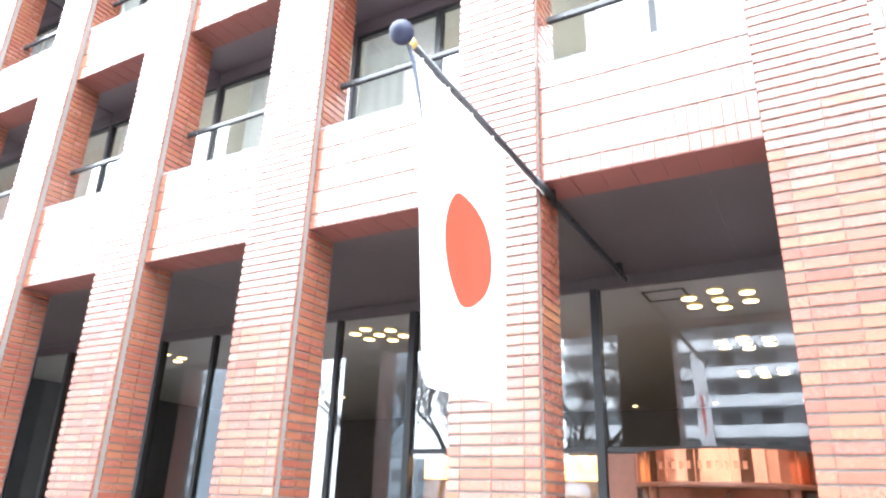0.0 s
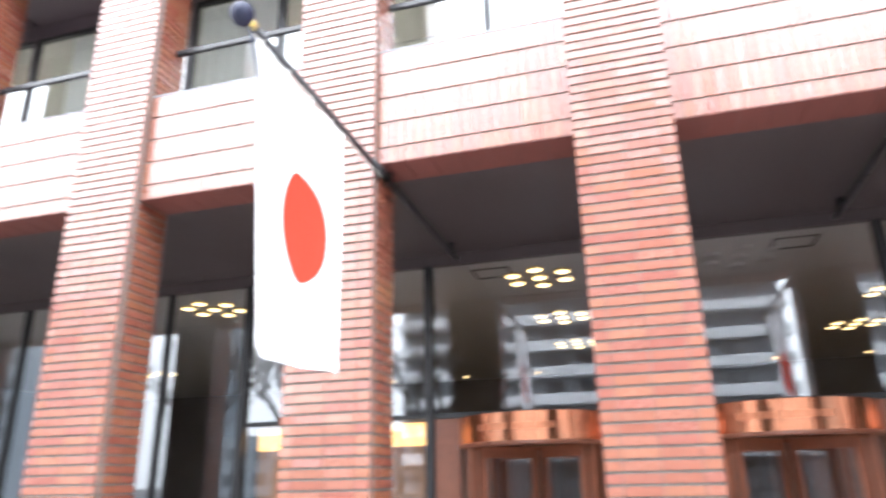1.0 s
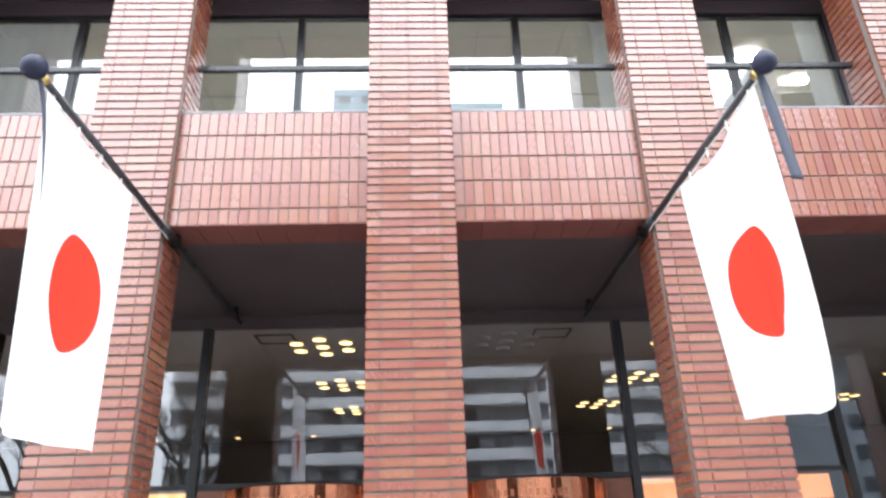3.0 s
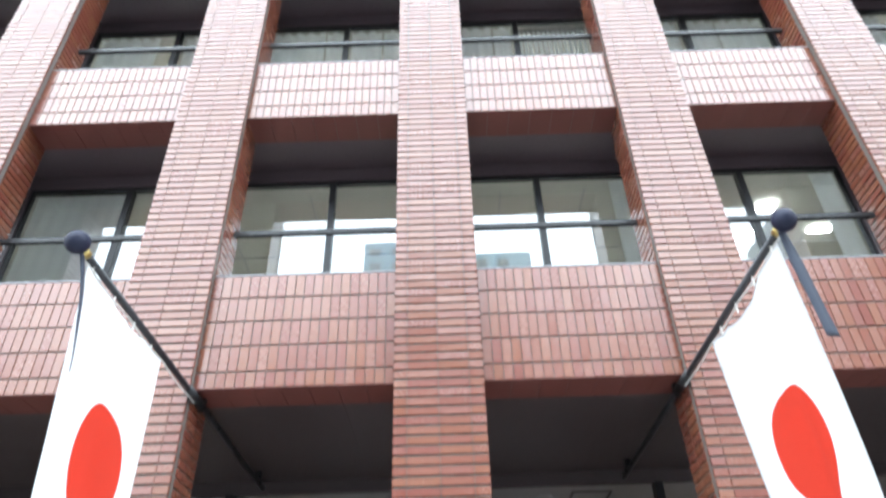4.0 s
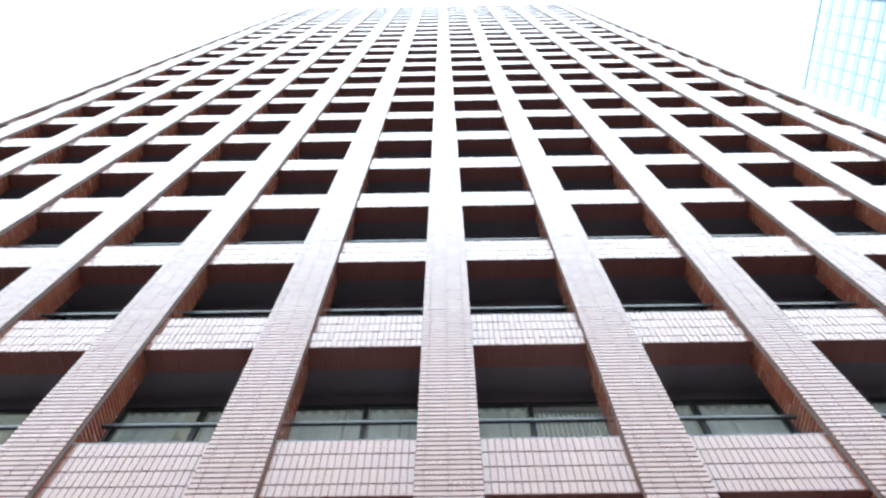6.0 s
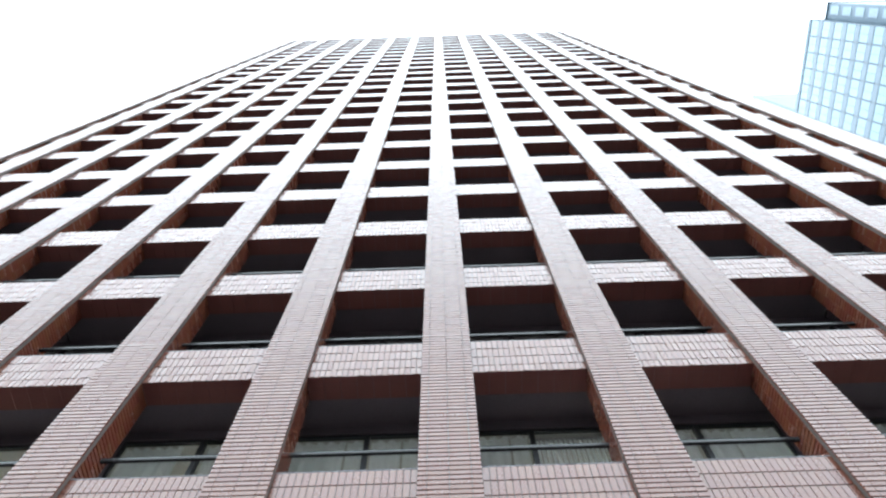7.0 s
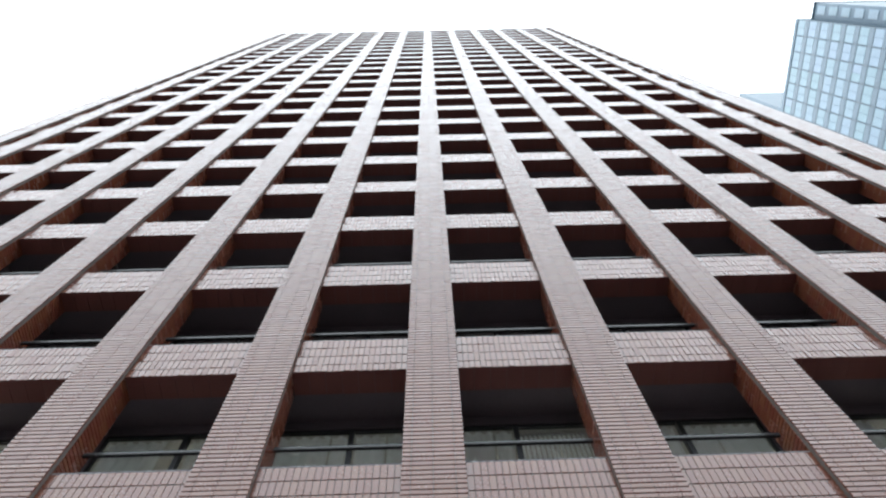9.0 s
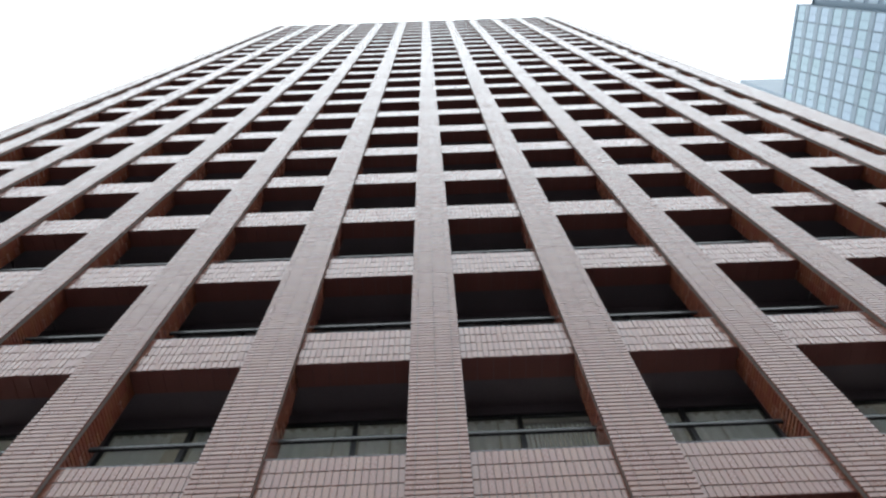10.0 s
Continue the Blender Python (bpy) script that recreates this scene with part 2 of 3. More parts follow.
def pier_tiles(fronts, z_from, z_to, skip=None):
    out = []
    for k in range(int(z_from / COURSE), int(z_to / COURSE)):
        z0, z1 = k * COURSE + GAP / 2, (k + 1) * COURSE - GAP / 2
        near = skip and skip[0] <= k * COURSE < skip[1]
        if fronts and not near:
            for a, b in COLUMNS:
                out.append((0, 1, a + 0.0017, b - 0.0017, z0, z1, 0.03, 0.0) + ((-0.004,) if k in SEAMS else ()))
        for a, b in JAMB:
            out.append((1, 1, a + 0.0017, b - 0.0017, z0, z1, W / 2 - 0.022, W / 2))
            out.append((1, -1, a + 0.0017, b - 0.0017, z0, z1, -W / 2 + 0.022, -W / 2))
    return out


pier_core = mesh_of("pier", box_bm([(-W / 2 + 0.016, W / 2 - 0.016, 0.016, 0.598, 0, TOP)]), MORTAR)
pier_back = mesh_of("pier_mullion", box_bm([(-0.022, 0.022, GLASS - 0.02, GLASS + 0.12, Z0 + 0.16, TOP - 0.3)]), BRONZE)
pier_rear = mesh_of("rear_panel", box_bm([(-W / 2 + 0.012, W / 2 - 0.012, 0.601, 0.625, 0, Z0)]), BRONZE)
pier_strip = mesh_of("corner_channel", box_bm([(W / 2 - 0.03, W / 2 - 0.006, 0.036, 0.108, 0, TOP)], 0.003), SEALANT)
pier_strip_b = mesh_of("corner_channel", box_bm([(-W / 2 + 0.006, -W / 2 + 0.03, 0.036, 0.108, 0, TOP)], 0.003), SEALANT)
clad_full = slabs_mesh("tile_cladding", pier_tiles(True, 0, TOP), TILE)
clad_part = slabs_mesh("tile_cladding", pier_tiles(True, 0, TOP, NEAR_Z), TILE)
pier_obs = {}
for k in PIERS:
    x = k * P
    pier = put("pier", pier_core, tower, x)
    tagged(pier, "brick tile pier rising the whole height")
    pier_obs[k] = pier
    put("pier_mullion", pier_back, pier)
    put("rear_panel", pier_rear, pier)
    put("corner_channel", pier_strip, pier)
    put("corner_channel", pier_strip_b, pier)
    tagged(put("tile_cladding", clad_part if k in NEAR_PIERS else clad_full, pier), "red glazed brick tiles", kind="stuff")


# corner piers at both ends, with their tiles, and the bays beside them
def corner_pier(x0, x1):
    ob = part("corner_pier", box_bm([(x0 + 0.016, x1 - 0.016, 0.016, 1.37, 0, TOP)]), MORTAR, tower, "broad corner pier in brick tile")
    tiles = []
    cols = max(2, round((x1 - x0) / 0.31))
    for k in range(int(TOP / COURSE)):
        z0, z1 = k * COURSE + GAP / 2, (k + 1) * COURSE - GAP / 2
        for c in range(cols):
            a = x0 + (x1 - x0) * c / cols
            b = x0 + (x1 - x0) * (c + 1) / cols
            tiles.append((0, 1, a + 0.0017, b - 0.0017, z0, z1, 0.03, 0.0))
        for a, b in JAMB:
            tiles.append((1, 1, a, b - GAP / 2, z0, z1, x1 - 0.022, x1))
            tiles.append((1, -1, a, b - GAP / 2, z0, z1, x0 + 0.022, x0))
    me = slabs_mesh("tile_cladding", tiles, TILE)
    tagged(put("tile_cladding", me, ob), "red glazed brick tiles", kind="stuff")


corner_pier(LEFT, LEFT + 1.1)
corner_pier(RIGHT - 1.25, RIGHT)

# side and rear walls, roof
part("side_wall", box_bm([(LEFT + 0.03, LEFT + 0.4, 1.375, 37, 0, TOP - 0.4)]), LINING, tower)
part("side_wall", box_bm([(RIGHT - 0.4, RIGHT - 0.03, 1.375, 37, 0, TOP - 0.4)]), LINING, tower)
part("rear_wall", box_bm([(LEFT + 0.4, RIGHT - 0.4, 36.6, 37, 0, TOP - 0.4)]), SOFFIT, tower)
part("roof", box_bm([(LEFT + 0.05, RIGHT - 0.05, 0.7, 37, TOP - 0.38, TOP - 0.1)]), MORTAR, tower)
part("core_wall", box_bm([(LEFT + 0.4, RIGHT - 0.4, 17, 17.2, Z0 + 0.6, TOP - 0.4)]), DARKWALL, tower)

# bays between the piers: (x0, x1)
edges = [(LEFT + 1.1, -6 * P - W / 2)] + [(k * P + W / 2, (k + 1) * P - W / 2) for k in range(-6, 5)] + [(5 * P + W / 2, RIGHT - 1.25)]


def spandrel_boxes(width, height, seed):
    """Upright tiles in rows, the lowest row cut short; joints step from row to row."""
    rnd = random.Random(seed)
    out, z = [], height
    while z > 0.02:
        low = max(0.0, z - 0.305)
        a = -width / 2 + 0.004
        first = 0.105
        while a < width / 2 - 0.02:
            b = min(a + first, width / 2 - 0.004)
            if width / 2 - b < 0.03:
                b = width / 2 - 0.004
            out.append((0, 1, a + 0.0042, b - 0.0042, low + 0.008, z - 0.009, 0.138, 0.11))
            a, first = b, 0.105
        z = low
    return out


width = P - W
wide = P - 0.05
near_bays = {0: range(4, 10), 1: range(5, 9)}
wide_clad = {h: slabs_mesh("tile_cladding", spandrel_boxes(width, h, 3), TILE, 0.004, uneven=1.0 if h > 1.3 else 2.6) for h in (1.41, 1.15)}
wide_core, sill_mesh = {}, {}
for h in (1.41, 1.15):
    wide_core[h] = mesh_of("spandrel", box_bm([(-width / 2 - 0.015, width / 2 + 0.015, 0.124, 0.6, 0.012, h - 0.012)]), MORTAR)
    sill_mesh[h] = mesh_of("sill", box_bm([(-width / 2, width / 2, 0.13, 0.6, h - 0.01, h + 0.012), (-wide / 2, wide / 2, 0.602, GLASS + 0.1, h - 0.2, h + 0.012)]), BRONZE)
sof = [(-width / 2 + i * 0.3004 + 0.003, -width / 2 + (i + 1) * 0.3004 - 0.003, 0.115, 0.597, 0.0, 0.011) for i in range(7)]
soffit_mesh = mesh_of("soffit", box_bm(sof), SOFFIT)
recess_mesh = mesh_of("recess_ceiling", box_bm([(-wide / 2, wide / 2, 0.603, GLASS + 0.1, 0.03, 0.1)]), BRONZE)
head_mesh = mesh_of("window_head", box_bm([(-wide / 2, wide / 2, GLASS - 0.03, GLASS + 0.09, -0.2, 0.028)]), BRONZE)
flashing_mesh = mesh_of("flashing", box_bm([(-width / 2 + 0.002, width / 2 - 0.002, 0.106, 0.127, -0.006, 0.014)], 0.003), GREYWALL)
rail_mesh = mesh_of("rail", box_bm([(-width / 2 + 0.003, width / 2 - 0.003, 0.4, 0.46, 0.0, 0.085)], 0.012), RAIL)
for n in range(FLOORS):
    z, h = lintel(n), rise(n)
    for i, (x0, x1) in enumerate(edges):
        xc = (x0 + x1) / 2
        if i in (0, len(edges) - 1):
            wd = x1 - x0
            sp = part("spandrel", box_bm([(-wd / 2, wd / 2, 0.125, GLASS + 0.1, 0.0, h)]), MORTAR, tower)
            sp.location = (xc, 0, z)
            tagged(put("tile_cladding", slabs_mesh("tile_cladding", spandrel_boxes(wd, h, 5), TILE, 0.004), sp), "upright red tiles", kind="stuff")
            part("window", box_bm([(-wd / 2, wd / 2, GLASS, GLASS + 0.05, h, H0 if n == 0 else H)]), DARKGLASS, sp)
            continue
        sp = put("spandrel", wide_core[h], tower, xc, 0, z)
        tagged(sp, "brick tile spandrel with upright tiles")
        if not (n in near_bays and i in near_bays[n]):
            tagged(put("tile_cladding", wide_clad[h], sp), "upright red glazed tiles", kind="stuff")
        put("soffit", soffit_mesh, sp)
        if n < 3:
            put("flashing", flashing_mesh, sp, 0, 0, h)
        put("sill", sill_mesh[h], sp)
        if n:
            put("recess_ceiling", recess_mesh, sp)
            put("window_head", head_mesh, sp)
        if n < FLOORS - 1:
            put("rail", rail_mesh, sp, 0, 0, h + (0.775 if n else 0.8))

# windows of the storeys
for n in range(FLOORS - 1):
    z0, z1 = lintel(n) + rise(n), lintel(n + 1) - 0.2
    hh = z1 - z0
    if n < 3:
        b = wide / 2
        fr = [(-b, b, 0, 0.08, 0, 0.06), (-b, b, 0, 0.08, hh - 0.06, hh), (-b, -b + 0.03, 0, 0.08, 0.06, hh - 0.06),
              (b - 0.03, b, 0, 0.08, 0.06, hh - 0.06), (-0.045, 0.045, -0.02, 0.1, 0.06, hh - 0.06)]
        if n != 2:
            frame_mesh = mesh_of("window_frame", box_bm(fr), FRAME)
            pane_l = mesh_of("pane", box_bm([(-b + 0.03, -0.045, 0.035, 0.045, 0.06, hh - 0.06)]), PANE)
            pane_r = mesh_of("pane", box_bm([(0.045, b - 0.03, 0.035, 0.045, 0.06, hh - 0.06)]), PANE)
    for i, (x0, x1) in enumerate(edges[1:-1]):
        win = put("window", frame_mesh, tower, (x0 + x1) / 2, GLASS, z0)
        for me in (pane_l, pane_r):
            put("pane", me, win).visible_shadow = False

# storey slabs: the ceiling of one room and the floor of the next
slab_mesh = mesh_of("storey_slab", box_bm([(LEFT + 0.42, RIGHT - 0.42, GLASS + 0.13, 16.98, -0.18, 0.55)]), OLIVE)
for n in range(FLOORS):
    if n:
        put("storey_slab", slab_mesh, tower, 0, 0, lintel(n))
part("storey_slab", box_bm([(LEFT + 0.42, RIGHT - 0.42, GLASS + 0.13, 16.98, Z0 + 0.16, Z0 + 0.55)]), OLIVE, tower)
joints = [LEFT + 1.2 + 1.519 * i for i in range(25)]
part("arcade_soffit", box_bm([(a, b - 0.002, 0.603, LOBBY + 0.06, Z0 + 0.03, Z0 + 0.15) for a, b in zip(joints, joints[1:])]), SHADEDBRONZE, tower, "smooth soffit panels over the arcade, colour darkened for shade")

# the first office storey: ceiling joints, columns, lit far windows
room = empty("office_room", "plain office room with a grey ceiling behind the glass", "room", kind="structure")
zc = lintel(1) - 0.18
part("ceiling_joint", box_bm([(x, x + 0.025, 1.6, 9, zc - 0.012, zc + 0.01) for x in (-7.6, -5.6, -3.4, -1.95, -0.4, 1.0, 2.3, 4.2, 6.3)]
                             + [(-9, 9, y, y + 0.025, zc - 0.016, zc + 0.006) for y in (3.2, 5.1, 7.0)]), COLUMN, room)
part("far_wall", box_bm([(-12, 12, 9, 9.15, 5.15, zc)]), OLIVE, room)
part("column", box_bm([(-3.5, -3.1, 6.9, 7.3, 5.15, zc)], 0.02), COLUMN, room)
part("column", box_bm([(3.5, 3.9, 6.9, 7.3, 5.15, zc)], 0.02), COLUMN, room)

# lobby
lobby_floor = part("floor", box_bm([(LEFT + 0.42, RIGHT - 0.42, 0.63, 16.98, -0.1, 0.0)]), STONE)
tagged(lobby_floor, "polished stone lobby floor", "floor", kind="structure")
tagged(part("ceiling", box_bm([(LEFT + 0.42, RIGHT - 0.42, LOBBY + 0.065, 16.98, 4.5, Z0 + 0.155)]), PLASTER), "grey plaster lobby ceiling", "ceiling", kind="structure")
tagged(part("wall_lobby", box_bm([(LEFT + 0.42, RIGHT - 0.42, 16, 16.2, 0, 4.5)]), DARKWALL), "dark brown lobby back wall", "wall", kind="structure")


def lobby_window(x0, x1, doors, transom):
    """One bay of the lobby front between two pier axes."""
    xc = (x0 + x1) / 2
    win = empty("window", "tall lobby window with black frame", "window", "lobby windows", "structure", (xc, LOBBY, 0))
    h = (x1 - x0) / 2
    part("window_frame", box_bm([(-h, h, -0.03, 0.06, 4.45, Z0 + 0.028)], 0.004), SHADEDBRONZE, win)
    if transom:
        part("transom", box_bm([(-h + 0.07, h - 0.07, -0.03, 0.06, 2.2, 2.27)], 0.004), FRAME, win)
    part("mullion", box_bm([(-h - 0.06, -h + 0.06, -0.07, 0.1, 0, 4.448)], 0.006), FRAME, win)
    xs = [-h, h]
    if not doors:
        part("mullion", box_bm([(-0.045, 0.045, -0.05, 0.08, 0, 4.448)], 0.006), FRAME, win)
        part("threshold", box_bm([(-h + 0.07, h - 0.07, -0.03, 0.06, 0.002, 0.09)]), FRAME, win)
        xs = [-h, 0, h]
    for a, b in zip(xs, xs[1:]):
        for za, zb in (((2.27, 4.45), (0.09, 2.2)) if transom else ((0.09, 4.45),)):
            if doors and za < 1:
                continue
            part("pane", box_bm([(a + 0.05, b - 0.05, 0.0, 0.01, za, zb)]), LOBBYPANE, win).visible_shadow = False


for k in range(-6, 5):
    lobby_window(k * P, (k + 1) * P, k in (-1, 0), k in (-2, -1, 0, 1))


# flagpoles with flags
def flag_sheet(name, mat, A, B, drop, seed, lean, slack):
    """A sheet hung from the line A to B, falling with soft folds; two-sided with a thin hem."""
    rnd = random.Random(seed)
    bm = bmesh.new()
    A, B = Vector(A), Vector(B)
    uv = bm.loops.layers.uv.new("sheet")
    nu, nv = 24, 36
    along = (B - A)
    out = Vector((along.y, -along.x, 0)).normalized()
    ph = rnd.uniform(0, 6)
    grid = {}
    for j in range(nv + 1):
        v = j / nv
        for i in range(nu + 1):
            u = i / nu
            sag = -slack * math.sin(math.pi * min(1, u / 0.96)) ** 2 * (0.4 + 0.6 * u) * (1 - v) ** 2 - 0.02 * abs(math.sin(math.pi * u * 4)) * (1 - v) ** 4
            fold = (0.05 * math.sin(u * 7 + ph + 0.6 * v) + 0.03 * math.sin(u * 15 + 2 * ph - v)) * (0.2 + 0.8 * v)
            narrow = 1 - 0.1 * v
            p = A + along * (0.5 + (u - 0.5) * narrow) + Vector((0, 0, -(drop[0] + (drop[1] - drop[0]) * u) * v * (1 + 0.02 * math.sin(3 * u + ph)) + sag)) + out * fold + Vector((lean[0] * v, lean[1] * v, 0))
            if slack > 0.1:
                p.z += 0.3 * v ** 6 * max(0.0, 0.25 - u) ** 1.2 / 0.19 * 0.36
                p.y += 0.12 * v ** 6 * max(0.0, 0.25 - u) / 0.25
            grid[i, j] = bm.verts.new(p)
    for j in range(nv):
        for i in range(nu):
            f = bm.faces.new((grid[i, j], grid[i + 1, j], grid[i + 1, j + 1], grid[i, j + 1]))
            f.smooth = True
            for lp, (a, b) in zip(f.loops, ((i, j), (i + 1, j), (i + 1, j + 1), (i, j + 1))):
                lp[uv].uv = (a / nu, b / nv)
    bmesh.ops.solidify(bm, geom=bm.faces[:], thickness=0.003)
    me = bpy.data.meshes.new(name)
    bm.to_mesh(me)
    bm.free()
    me.materials.append(mat)
    return me


def flag_cloth(across, middle, centre):
    m = bpy.data.materials.new("white_flag_cloth_with_red_disc")
    m.use_nodes = True
    n, l = m.node_tree.nodes, m.node_tree.links
    b = n["Principled BSDF"]
    b.inputs["Roughness"].default_value = 0.85
    uv = n.new("ShaderNodeUVMap")
    uv.uv_map = "sheet"
    mp = n.new("ShaderNodeMapping")
    mp.inputs["Location"].default_value = (-centre * across, -middle * 2.16, 0)
    mp.inputs["Scale"].default_value = (across, 2.16, 0)
    l.new(uv.outputs[0], mp.inputs[0])
    ln = n.new("ShaderNodeVectorMath")
    ln.operation = "LENGTH"
    l.new(mp.outputs[0], ln.inputs[0])
    st = n.new("ShaderNodeMath")
    st.operation = "LESS_THAN"
    st.inputs[1].default_value = 0.43
    l.new(ln.outputs["Value"], st.inputs[0])
    mx = n.new("ShaderNodeMix")
    mx.data_type = "RGBA"
    mx.inputs[6].default_value = (0.82, 0.82, 0.83, 1)
    mx.inputs[7].default_value = (0.66, 0.066, 0.035, 1)
    l.new(st.outputs[0], mx.inputs[0])
    wv = n.new("ShaderNodeTexNoise")
    wv.inputs["Scale"].default_value = 400
    bp = n.new("ShaderNodeBump")
    bp.inputs["Strength"].default_value = 0.1
    l.new(wv.outputs["Fac"], bp.inputs["Height"])
    l.new(bp.outputs[0], b.inputs["Normal"])
    l.new(mx.outputs[2], b.inputs["Base Color"])
    tl, ms = n.new("ShaderNodeBsdfTranslucent"), n.new("ShaderNodeMixShader")
    l.new(mx.outputs[2], tl.inputs[0])
    ms.inputs[0].default_value = 0.3
    l.new(b.outputs[0], ms.inputs[1])
    l.new(tl.outputs[0], ms.inputs[2])
    l.new(ms.outputs[0], n["Material Output"].inputs[0])
    return m


def ribbon_strip(tip, side):
    """A cloth ribbon from the tip of the pole: broad and flat on one side, narrow and twisted on the other."""
    bm = bmesh.new()
    rings = []
    for i in range(25):
        v = i / 24
        if side > 0:
            p = tip + Vector((0.07 * v, -0.01 * v, -0.02 - 0.88 * v))
            half, turn = 0.026 + 0.022 * min(1.0, 3 * v), 0.25 * math.sin(2.2 * v)
        else:
            p = tip + Vector((0.2 * v - 0.08 * v ** 3, 0.1 * v + 0.012 * math.sin(7 * v), -0.02 - 0.9 * v))
            half, turn = 0.020 * (1 - 0.55 * v ** 4), 1.1 + 0.9 * v
        w = Vector((math.cos(turn), math.sin(turn), 0))
        t = Vector((-math.sin(turn), math.cos(turn), 0)) * 0.0025
        rings.append([bm.verts.new(p + w * a * half + t * b) for a, b in ((-1, -1), (1, -1), (1, 1), (-1, 1))])
    for a, b in zip(rings, rings[1:]):
        for k in range(4):
            bm.faces.new((a[k], a[(k + 1) % 4], b[(k + 1) % 4], b[k]))
    bm.faces.new(rings[0][::-1])
    bm.faces.new(rings[-1])
    return bm


CLOTHS = {-1: flag_cloth(1.85, 0.52, 0.535), 1: flag_cloth(1.5, 0.55, 0.48)}
for side in (-1, 1):
    base = Vector((2.535 * side, 1.6, 4.5))
    fp = empty("flagpole", "black level flagpole with round dark finial under the soffit", "flagpole", "flagpoles", at=base)
    r = lambda y, dz=0.0: (0, y - base.y, 0.012 * (1.6 - y) + dz)
    pole = part("pole", tube([r(3.2), r(0), r(-2.5)], [0.034, 0.034, 0.028], 14), POLE, fp, smooth=True)
    for y in (0.35, 2.9):
        part("bracket", box_bm([(-0.04, 0.04, y - base.y - 0.03, y - base.y + 0.03, -0.045, Z0 + 0.028 - base.z)], 0.008), FRAME, fp)
    part("socket", tube([r(-0.1), r(0.3)], [0.05, 0.05], 14), FRAME, fp, smooth=True)
    bm = bmesh.new()
    bmesh.ops.create_uvsphere(bm, u_segments=28, v_segments=18, radius=0.088)
    bmesh.ops.translate(bm, verts=bm.verts, vec=r(-2.585))
    part("finial", bm, BALL, fp, "dark blue ball", smooth=True)
    part("ferrule", tube([r(-2.43), r(-2.5)], [0.036, 0.036], 14), BRASS, pole, "brass ferrule", smooth=True)
    cord = [tuple(Vector(r(y, -0.05 - 0.025 * abs(math.sin(4 * y))))) for y in np.linspace(0.1, -2.45, 24)]
    halyard = part("halyard", tube(cord, [0.007] * 24, 6), CORD, fp, "pale cord")
    for y in (-2.3, -1.9, -1.5, -1.1):
        part("tie", tube([tuple(Vector(r(y, -0.12))), tuple(Vector(r(y, 0.036)))], [0.008, 0.008], 6), CORD, halyard, "white tie")
    tip = Vector(r(-2.5))
    part("ribbon", ribbon_strip(tip, side), RIBBON, fp, "blue grey ribbon", smooth=True)
    A_ = base + Vector(r(-2.4, -0.06))
    B_ = base + Vector(r(-0.86, -0.06))
    fl = new("flag", flag_sheet("flag", CLOTHS[side], A_, B_, (2.42, 2.15) if side > 0 else (2.25, 2.33), 4 + side, (0.14, -0.05) if side > 0 else (0.06, 0.0), 0.14 if side > 0 else 0.03))
    tagged(fl, "white cloth flag with a red disc hung from the pole", "flag", "flags")


# revolving doors
def revolving_door(xc):
    yc, R_ = LOBBY, 1.05
    d = empty("revolving_door", "polished copper revolving door with round canopy drum", "revolving door", "revolving doors", at=(xc, yc, 0))
    bm = bmesh.new()
    bmesh.ops.create_cone(bm, cap_ends=True, segments=48, radius1=R_, radius2=R_, depth=0.36)
    bmesh.ops.translate(bm, verts=bm.verts, vec=(0, 0, 1.98))
    me = mesh_of("drum", bm, COPPER)
    drum = part("drum", me, COPPER, d, "polished copper band")
    for a in range(-70, 71, 20):
        part("band_joint", box_bm([(-0.006, 0.006, -0.004, 0.004, 1.81, 2.15)]), LETTER, drum).matrix_basis = (
            pose(R_ * math.sin(radians(a)), -R_ * math.cos(radians(a)), 0, 0, 0, a))
    for a in (-34, -29, -24, -19, -14, -7, -2, 3, 8, 13, 18):
        part("letter_bar", box_bm([(-0.022, 0.022, -0.003, 0.003, 1.95, 2.03)]), LETTER, drum).matrix_basis = (
            pose(R_ * math.sin(radians(a)), -R_ * math.cos(radians(a)), 0, 0, 0, a))
    part("rim", tube([(R_ * 0.99 * math.cos(a), R_ * 0.99 * math.sin(a), 1.79) for a in np.linspace(0, 2 * math.pi, 49)], [0.03] * 49, 8), DOORWOOD, d, smooth=True)
    for a in (-90, -50, 50, 90, 130, 230):
        part("post", box_bm([(-0.05, 0.05, -0.03, 0.03, 0, 1.79)], 0.005), DOORWOOD, d).matrix_basis = (
            pose(0.98 * math.sin(radians(a)), -0.98 * math.cos(radians(a)), 0, 0, 0, a))
    for a in (45, 135, 225, 315):
        wing = part("wing", box_bm([(0.05, 0.94, -0.02, 0.02, 0.02, 0.2), (0.05, 0.94, -0.02, 0.02, 1.63, 1.77),
                                    (0.05, 0.14, -0.02, 0.02, 0.2, 1.63), (0.84, 0.94, -0.02, 0.02, 0.2, 1.63)]), DOORWOOD, d)
        wing.matrix_basis = pose(0, 0, 0, 0, 0, a)
        part("pane", box_bm([(0.14, 0.84, -0.004, 0.004, 0.2, 1.63)]), PANE, wing)
    part("floor_mat", box_bm([(-0.6, 0.6, -0.6, 0.6, 0.004, 0.012)]), DARKWALL, d)


revolving_door(-P / 2)
revolving_door(P / 2)
for x0, x1 in ((-5.98, -3.1), (3.1, 5.98)):
    tagged(part("wood_partition", box_bm([(x0, x1, 3.75, 3.83, 0, 1.86)], 0.006), WOODP), "warm lit wooden partition behind the lobby glass", "partition", "partitions")


